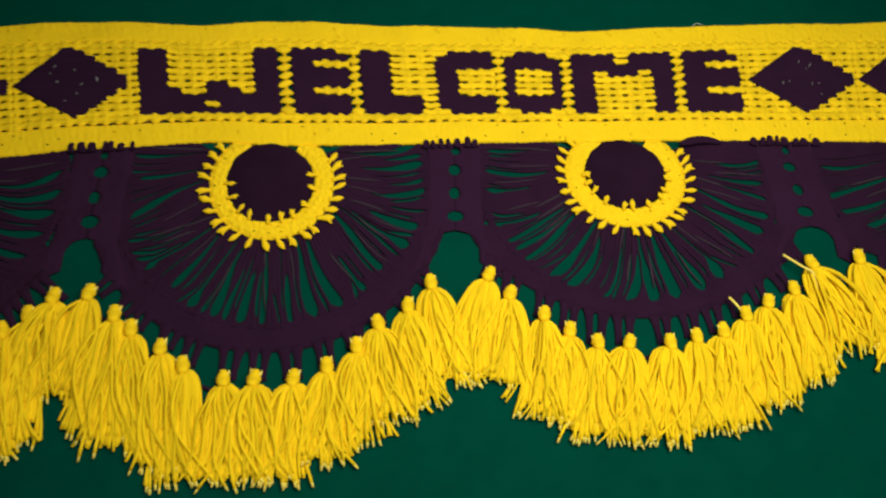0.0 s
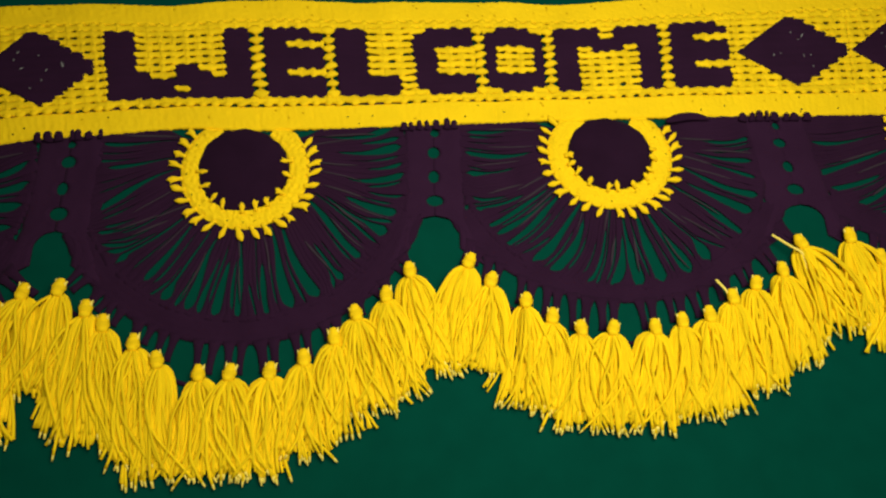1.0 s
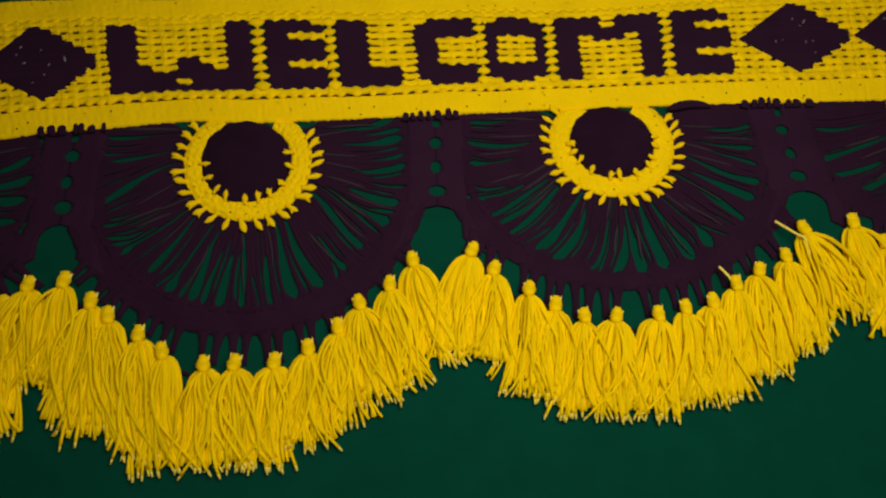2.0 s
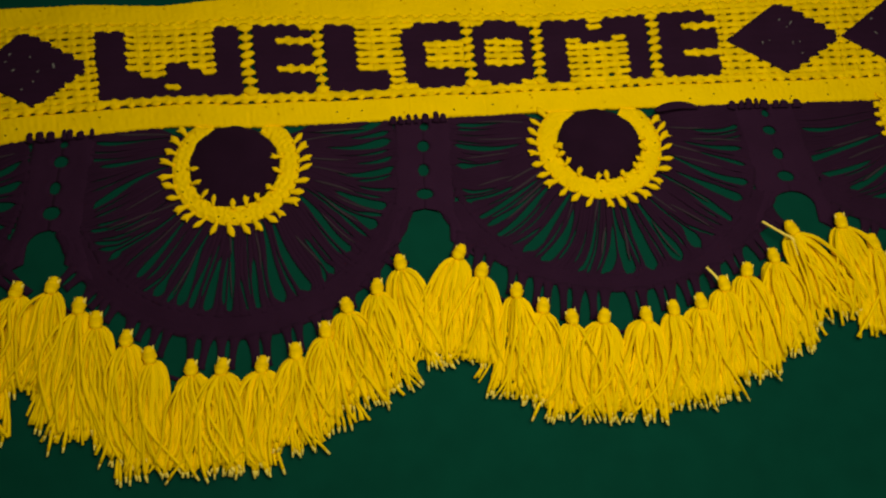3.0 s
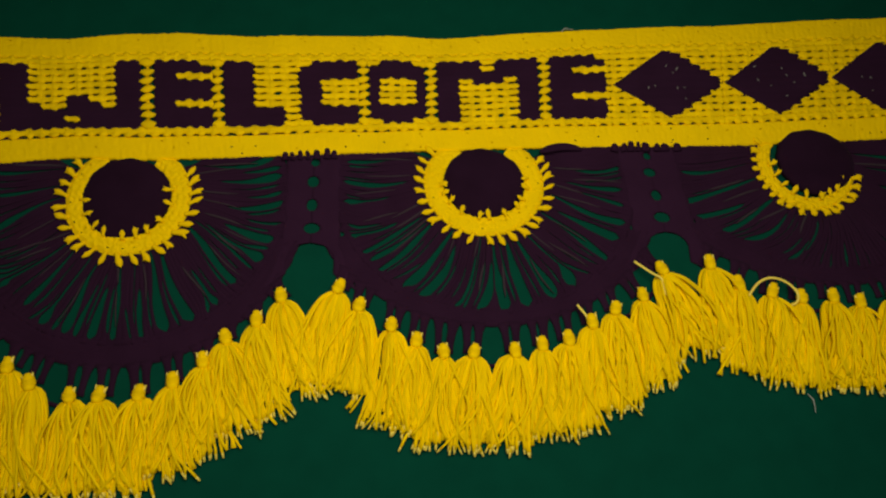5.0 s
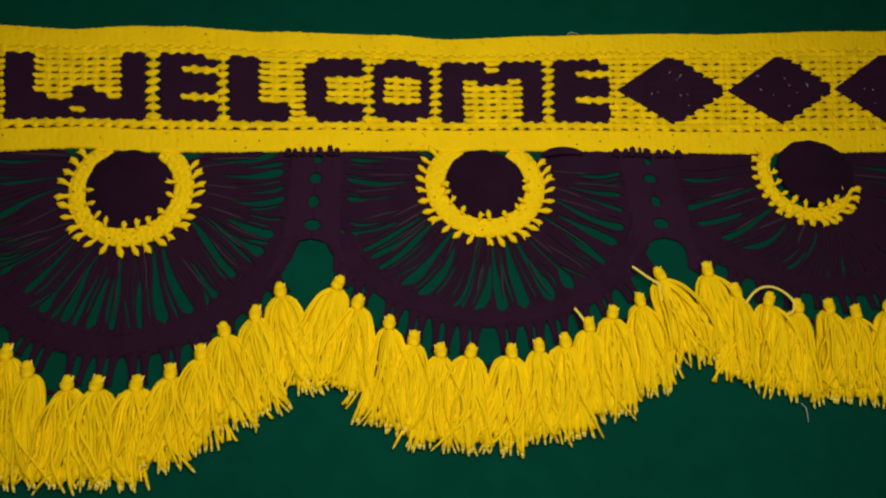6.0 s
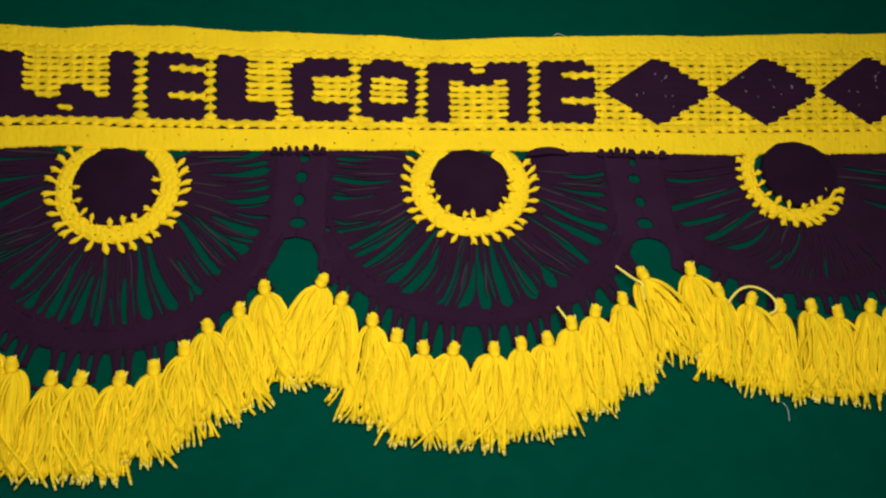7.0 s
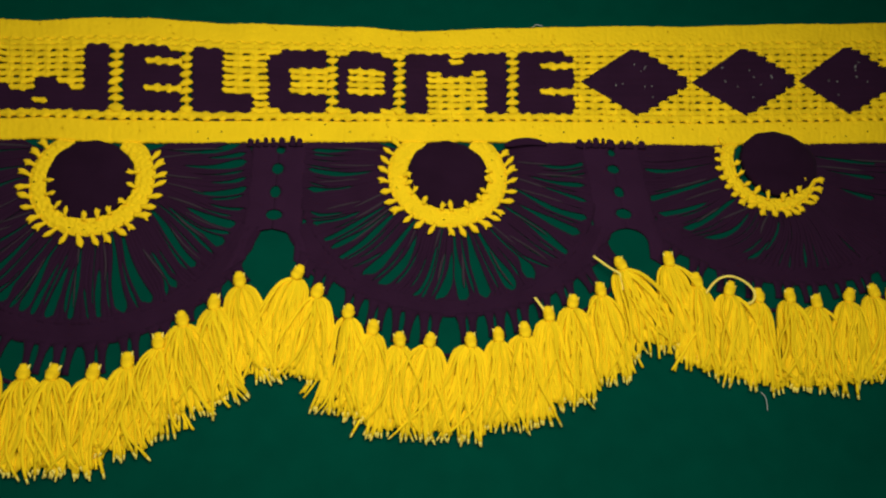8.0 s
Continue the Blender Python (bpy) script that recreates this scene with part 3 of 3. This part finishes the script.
def posts(s, parent, row):
    """Two short posts from the rim to each tassel, a slit between them, and a cord below."""
    angles = []
    for knot_x, knot_y, _x, _y in row:
        a = math.degrees(math.atan2((knot_y - s["c"][1]) / s["line"][1], (knot_x - s["c"][0]) / s["line"][0])) % 360
        angles.append(a)
        for side in (-1, 1):
            p = ellipse(s["c"], [v - 0.003 for v in s["outer"]], a + side * (2.0 + jit(0.5)))
            w = rnd.uniform(0.0021, 0.0030)
            q = (knot_x + side * rnd.uniform(0.0026, 0.0042), knot_y - 0.002)
            path = [(p[0] + (q[0] - p[0]) * t, p[1] + (q[1] - p[1]) * t, 0.0016) for t in np.linspace(0, 1, 7)]
            yarn = Yarn()
            yarn.tube(path, [w * 2.0, w * 1.45, w * 1.1, w, w * 0.95, w, w * 1.2], 0.0010, flat=True)
            part("post", yarn, PURPLE, parent)
    yarn = Yarn()
    line = [(knot_x, knot_y - 0.0110, 0.0014) for knot_x, knot_y, _x, _y in row]
    yarn.tube(line, 0.0014, 0.0012, 6)
    part("edge_cord", yarn, PURPLE, parent)


def disc(s, flap=False):
    """A puffed round of close stitches in low rounds."""
    yarn = Yarn()
    x, y, rx, ry = s["disc"]
    high = 0.0075 if flap else 0.0060
    rings, sides = 22, 60
    for i in range(rings + 1):
        f = (i + 0.2) / (rings + 0.2)
        for k in range(sides):
            a = 2 * math.pi * k / sides
            pucker = 1 + f ** 3 * (0.022 * math.sin(3 * a + 1) + 0.014 * math.sin(13 * a))
            z = 0.0022 + high * math.sqrt(max(0.0, 1 - f ** 3.2)) + 0.00035 * math.sin(f * 44) * math.sin(a * 30 + f * 20)
            yarn.verts.append((x + rx * f * pucker * math.cos(a), y + ry * f * pucker * math.sin(a), z))
    for i in range(rings):
        for k in range(sides):
            j = (k + 1) % sides
            yarn.faces.append((i * sides + k, (i + 1) * sides + k, (i + 1) * sides + j, i * sides + j))
    yarn.faces.append(tuple(range(sides)))
    yarn.faces.append(tuple(rings * sides + k for k in reversed(range(sides))))
    yarn.count = len(yarn.verts)
    return yarn


def ring(s):
    """The body of the yellow ring: rounds of tight stitches."""
    yarn = Yarn()
    x, y, rx, ry, grow = s["ring"]
    a0, a1 = s["arc"]
    n, m = int((a1 - a0) / 0.9), 15

    def place(i, j):
        a = a0 + (a1 - a0) * i / (n - 1)
        f = j / (m - 1)
        out = grow * f - 0.001 + 0.0010 * relief(a * 0.12, j * 0.3, 1, 9)
        px, py = ellipse((x, y), (rx + out, ry + out), a)
        stitch = 0.0004 * abs(math.sin(radians(a) * 17 + 1.5 * math.sin(f * 6))) + 0.0003 * math.sin(f * 19)
        z = 0.0036 + stitch + 0.0011 * relief(px, py, 420, 3) + 0.0009 * math.sin(f * math.pi) - 0.0008 * max(0.0, 1 - min(f, 1 - f) / 0.12)
        if py > edges(px)[1] - 0.0015:
            z = min(z, 0.0024)
        return px, py, z

    open_at = {(i + k, j) for i in range(2, n - 4) for j in (5, 9) if rnd.random() < 0.012 for k in (0, 1)}
    yarn.field(n, m, place, 0.0015, lambda i, j: (i, j) in open_at)
    return yarn


def ring_loops(s, body):
    """Spiky split loops outwards all round, and a few inwards over the disc."""
    x, y, rx, ry, grow = s["ring"]
    a0, a1 = s["arc"]

    def spike(a, out0, out1, turn, z0, z1, thick):
        """A leaf-shaped loop: a slim stem that swells and ends in a slanted point, often with a side barb."""
        loop = Yarn()
        p, q = ellipse((x, y), (rx + out0, ry + out0), a), ellipse((x, y), (rx + out1, ry + out1), a + turn)
        dx, dy = q[0] - p[0], q[1] - p[1]
        long = math.hypot(dx, dy)
        ex, ey = -dy / long, dx / long
        hook = math.copysign(rnd.uniform(0.2, 1.0), turn) * thick
        t = np.linspace(0, 1, 8)
        path = [(p[0] + dx * v + ex * hook * v * v, p[1] + dy * v + ey * hook * v * v, z0 + (z1 - z0) * v) for v in t]
        loop.tube(path, thick * np.array([1.0, 0.85, 0.9, 1.15, 1.35, 1.22, 0.80, 0.16]), thick * np.array([0.8, 0.8, 0.85, 0.9, 0.95, 0.9, 0.6, 0.15]), 7)
        if rnd.random() < 0.55:
            side, v = -math.copysign(1, hook), rnd.uniform(0.45, 0.6)
            root = (p[0] + dx * v, p[1] + dy * v, z0 + (z1 - z0) * v)
            far = v + rnd.uniform(0.22, 0.36)
            tip = (p[0] + dx * far + ex * side * thick * 1.7, p[1] + dy * far + ey * side * thick * 1.7, z1)
            loop.tube([root, [(r + w) / 2 for r, w in zip(root, tip)], tip], thick * np.array([0.8, 0.62, 0.12]), thick * np.array([0.7, 0.55, 0.12]), 6)
        part("loop", loop, YELLOW, body)

    a = a0 + 26
    while a < a1 - (26 if a1 > 350 else 0):
        spike(a, grow - 0.0022, grow + (0.0077 if grow > 0.012 else 0.0056) + jit(0.0009), (5 if a > 262 else -3) + jit(3), 0.0038, 0.0042, 0.0018 + jit(0.0003))
        a += 10.9 + jit(1.4)
    a = 184.0
    while a < min(a1, 372):
        spike(a, 0.002, -0.0046 + jit(0.0016), rnd.choice((-1, 1)) * rnd.uniform(1, 6), 0.0052, 0.0078, 0.0015 + jit(0.0003))
        a += 19 + jit(6)


for i, (s, gaps) in enumerate(zip(SCALLOPS, GAPS)):
    hub = disc(s, i == 3)
    fan = part("disc", hub, PURPLE, valance, "puffed dark purple crochet disc")
    scallop_fan(s, gaps, fan)
    arc = part("rim", rim(s), PURPLE, valance, "close-worked dark purple arc")
    posts(s, arc, TASSELS[i])
    ring_loops(s, part("ring", ring(s), YELLOW, valance, "yellow crochet ring with spiky loops"))


# a fold of the fan's upper edge that laps over the band beside the second ring
fold = Yarn()
fold.tube([(0.181 + 0.034 * t, 0.0815 + 0.0062 * math.sin(t * 2.2 + 0.3) + 0.002 * t, 0.0064 - 0.002 * t) for t in np.linspace(0, 1, 12)], 0.0034 * np.array([0.3, 0.7, 0.9, 1, 1, 1, 1, 0.95, 0.9, 0.8, 0.6, 0.3]), 0.0010, 8)
part("fold", fold, PURPLE, valance, "dark purple crochet fold")


def joining_strip(top, foot, half, arch):
    """Two purple uprights that touch between round holes, then part over an arch and run out into the rims."""
    (tx, ty), (fx, fy) = top, foot
    holes = [(0.10, 0.0030, 0.0030), (0.30, 0.0043, 0.0042), (0.565, 0.0040, 0.0046), (0.83, 0.0056, 0.0046)]
    long = ty - fy
    holes = [(at + jit(0.015), rx * (1 + jit(0.12)), ry * (1 + jit(0.12)), jit(0.0012)) for at, rx, ry in holes]
    n, m = 130, 9
    end = 0.0235
    strip = None
    for side in (-1, 1):
        body = Yarn()

        def place(i, j):
            down = -0.0015 + (long + end + 0.0015) * i / (n - 1)
            y = ty - down
            mid = tx + (fx - tx) * min(1.0, down / long)
            gap = -0.0008
            for at, rx, ry, off in holes:
                d = (down - at * long) / ry
                if abs(d) < 1:
                    gap = max(gap, rx * math.sqrt(1 - d * d) + off * side)
            past = down - long
            if past > 0:
                gap = max(gap, arch * math.sqrt(max(0.0, 1 - (1 - min(1.0, past / 0.0125)) ** 2)))
            flare = max(0.0, past + 0.016)
            wide = half + 9 * flare * flare
            v = j / (m - 1)
            rough = 0.0006 * relief(y, side * 3.0, 260, 4)
            x = mid + side * (gap + (wide + rough - gap) * v)
            z = 0.0022 + 0.0003 * relief(x, y, 300, 7) + 0.00012 * math.sin(v * 12) - 0.0007 * max(0.0, 1 - min(v if gap > 0 else 1.0, 1 - v) / 0.13) ** 2 + side * 0.00006
            return x, y - 0.35 * flare * v, z

        body.field(n, m, place, 0.0008)
        if strip is None:
            strip = part("joining_strip", body, PURPLE, valance, "dark purple crochet strip with small holes")
        else:
            part("upright", body, PURPLE, strip)
    u = tx - half - 0.001
    while u < tx + half + 0.001:
        tab = Yarn()
        wide, tall = rnd.uniform(0.0014, 0.0032), rnd.uniform(0.0006, 0.0036)
        low = edges(u)[1]
        tab.tube([(u + jit(0.0003), low - 0.0045 + (tall + 0.0045) * t, 0.0040 + 0.0014 * min(1, t * 1.6)) for t in np.linspace(0, 1, 6)], wide * np.array([1.25, 1.2, 1.05, 1.0, 0.95, 0.6]), 0.0008, 7)
        part("tab", tab, PURPLE, strip)
        u += wide * 2 + rnd.uniform(0.0006, 0.0040)


for top, foot, half, arch in (((-0.510, 0.050), (-0.512, -0.020), 0.021, 0.0150), ((-0.2425, 0.0690), (-0.2440, -0.0030), 0.0215, 0.0130), ((0.0087, 0.0800), (0.0082, 0.0092), 0.0208, 0.0168),
                              ((0.2665, 0.0905), (0.2745, 0.0192), 0.0245, 0.0160), ((0.534, 0.106), (0.531, 0.035), 0.0225, 0.0160)):
    joining_strip(top, foot, half, arch)


# ---- tassels ----
def tassel(x, y, tip_x, tip_y, bundles=10):
    long = math.hypot(tip_x - x, tip_y - y)
    ax, ay = (tip_x - x) / long, (tip_y - y) / long
    bx, by = -ay, ax
    skirt, tips = Yarn(), Yarn()
    wide = 0.0134 + jit(0.0020)
    lift = rnd.uniform(0.0, 0.0042)
    bend, skew = jit(0.0035), jit(0.0015)

    def lay(across, layer, end, stray, wave, phase, extra=0.0, kink=0.0):
        round_top = math.sqrt(max(0.0, 1 - across * across))
        path = []
        for k in range(18):
            t = k / 17 * end
            puff = 1 - math.exp(-t * 13.0)
            side = across * wide * puff * (0.80 + 0.34 * t) + (stray + skew) * t * t + bend * math.sin(t * 2.6) + wave * math.sin(t * 8 + phase) * min(1.0, t * 2.2) + kink * math.sin(min(1.0, t) * math.pi)
            along = 0.0025 + t * (long - 0.0025) - 0.003 * (1 - round_top) * math.exp(-((t - 0.10) * 9) ** 2)
            heap = 0.0025 + 0.0095 * layer * round_top * math.sin(min(1.0, t * 3.6 + 0.2) * math.pi / 2) * (1 - 0.70 * t) + lift * (1 - t) + extra * math.sin(min(1.0, t) * math.pi) ** 0.5
            path.append((x + ax * along + bx * side + jit(0.00018), y + ay * along + by * side + jit(0.00018), max(0.0013, heap + jit(0.00012))))
        thick = 0.00088 + jit(0.00012)
        skirt.tube(path, thick * np.array([1 + jit(0.10) for _ in path]), thick, flat=True)
        if end > 0.955:
            d = np.array(path[-1]) - np.array(path[-2])
            d /= np.linalg.norm(d)
            tips.tube([np.array(path[-1]) - d * 0.0003, np.array(path[-1]) + d * 0.0012, np.array(path[-1]) + d * 0.0034], (thick * 0.95, thick * 0.95, thick * 0.70), np.array((0.85, 0.8, 0.5)) * thick, 6)

    # clumps of threads that part from one another towards the cut ends
    for b in range(bundles):
        centre = -1 + 2 * (b + 0.5) / bundles + jit(0.10)
        lean, curl, phase, end = rnd.gauss(0, 0.0062), rnd.uniform(0.0003, 0.0014), rnd.uniform(0, 6.3), 0.92 + max(-0.09, min(0.07, rnd.gauss(0, 0.045)))
        for n in range(8):
            across = max(-1, min(1, centre + rnd.gauss(0, 0.13)))
            layer = 0.10 + 0.122 * n + jit(0.05)
            lay(across, layer, end + 0.10 * (layer - 0.6) + max(-0.04, min(0.04, rnd.gauss(0, 0.016))) - 0.07 * across * across, lean + rnd.gauss(0, 0.0054), curl, phase + jit(2.2), 0.0, jit(0.0022))
    for _ in range(rnd.choice((4, 6, 8, 11))):
        lay(jit(0.8), 1.0, rnd.uniform(0.85, 1.03), rnd.choice((-1, 1)) * rnd.uniform(0.004, 0.019), rnd.uniform(0.0008, 0.0022), rnd.uniform(0, 6.3), 0.0018, jit(0.010))
    # threads that arch out from the knot, apart from the rest
    for side in rnd.choice(((-1,), (1,), (-1, 1), ())):
        lay(side * rnd.uniform(0.97, 1.0), 0.6, rnd.uniform(0.8, 0.95), side * jit(0.004), 0.0008, rnd.uniform(0, 6.3), 0.001, side * rnd.uniform(0.0015, 0.0035))
    thread = part("tassel", skirt, YELLOW_LOOSE, valance)
    tagged(part("cut_fringe", tips, YELLOW_TIP, thread, "paler cut yarn ends"), kind="stuff")
    knot = Yarn()
    z = 0.0070 + lift
    lean = jit(0.25)
    cx, cy = ax * math.cos(lean) - ay * math.sin(lean), ax * math.sin(lean) + ay * math.cos(lean)
    ex, ey = -cy, cx
    for k in range(5):
        o = k * 0.0017 - 0.0042
        w = (0.0026, 0.0037, 0.0042, 0.0041, 0.0035)[k] + jit(0.0003)
        knot.bar((x - ex * w + cx * o, y - ey * w + cy * o, z), (x + ex * w + cx * o, y + ey * w + cy * o, z), 0.0028, 0.0030 + 0.0003 * (k == 2), (jit(0.0005), jit(0.0005), 0.0006), sides=8)
    part("knot", knot, YELLOW, thread, "tight yellow yarn knot")
    # short pale ears of cut yarn above the knot
    ears = Yarn()
    for o in rnd.choice(((-0.0034, 0.0030), (-0.0036,), (0.0034, -0.0018), (-0.0030, 0.0008, 0.0036))):
        far = 0.0044 + rnd.uniform(0.0, 0.0026)
        flare = [(x + ex * o * (0.6 + 0.5 * t) - cx * (0.002 + (far - 0.002) * t), y + ey * o * (0.6 + 0.5 * t) - cy * (0.002 + (far - 0.002) * t), z + 0.0008) for t in (0.0, 0.5, 1.0)]
        ears.tube(flare, (0.0019, 0.0012, 0.0003), 0.0011, 6)
    part("cut_end", ears, YELLOW_TIP, thread, "pale cut yarn end")
    return thread


for row in TASSELS:
    for knot_x, knot_y, tip_x, tip_y in row:
        tassel(knot_x, knot_y - 0.0030, tip_x, tip_y + 0.0020)


def loose_end(name, points, z, width, mat, label):
    """A single strand that curls away, smoothed through a few points."""
    p = np.array(points, float)
    t = np.linspace(0, len(p) - 1, 26)
    path = np.stack([np.interp(t, range(len(p)), p[:, i]) for i in (0, 1)], 1)
    for _ in range(6):
        path[1:-1] = (path[:-2] + 2 * path[1:-1] + path[2:]) / 4
    yarn = Yarn()
    yarn.tube(np.c_[path, np.full(len(path), z) + 0.002 * np.sin(np.linspace(0, 3.1, 26))], width, width, 6)
    part(name, yarn, mat, valance, label)


loose_end("loose_strand", [(0.2440, -0.0070), (0.2560, -0.0170), (0.2630, -0.0210), (0.2640, -0.0330)], 0.009, 0.0010, YELLOW_TIP, "stray yellow yarn end")
loose_end("loose_strand", [(0.1985, -0.0400), (0.2040, -0.0490), (0.2090, -0.0600)], 0.009, 0.0010, YELLOW_TIP, "stray yellow yarn end")
loose_end("loose_strand", [(0.3240, -0.0370), (0.3330, -0.0240), (0.3440, -0.0190), (0.3560, -0.0230), (0.3650, -0.0330), (0.3600, -0.0420), (0.3500, -0.0410)], 0.010, 0.0010, YELLOW_TIP, "looped stray yellow yarn")
loose_end("loose_thread", [(0.3610, -0.1040), (0.3630, -0.1080), (0.3640, -0.1170)], 0.002, 0.0003, THREAD, "thin pale thread")
loose_end("loose_thread", [(0.2085, 0.1985), (0.2110, 0.2008), (0.2140, 0.2000), (0.2180, 0.2006)], 0.003, 0.0003, THREAD, "pale fuzz on the upper edge")
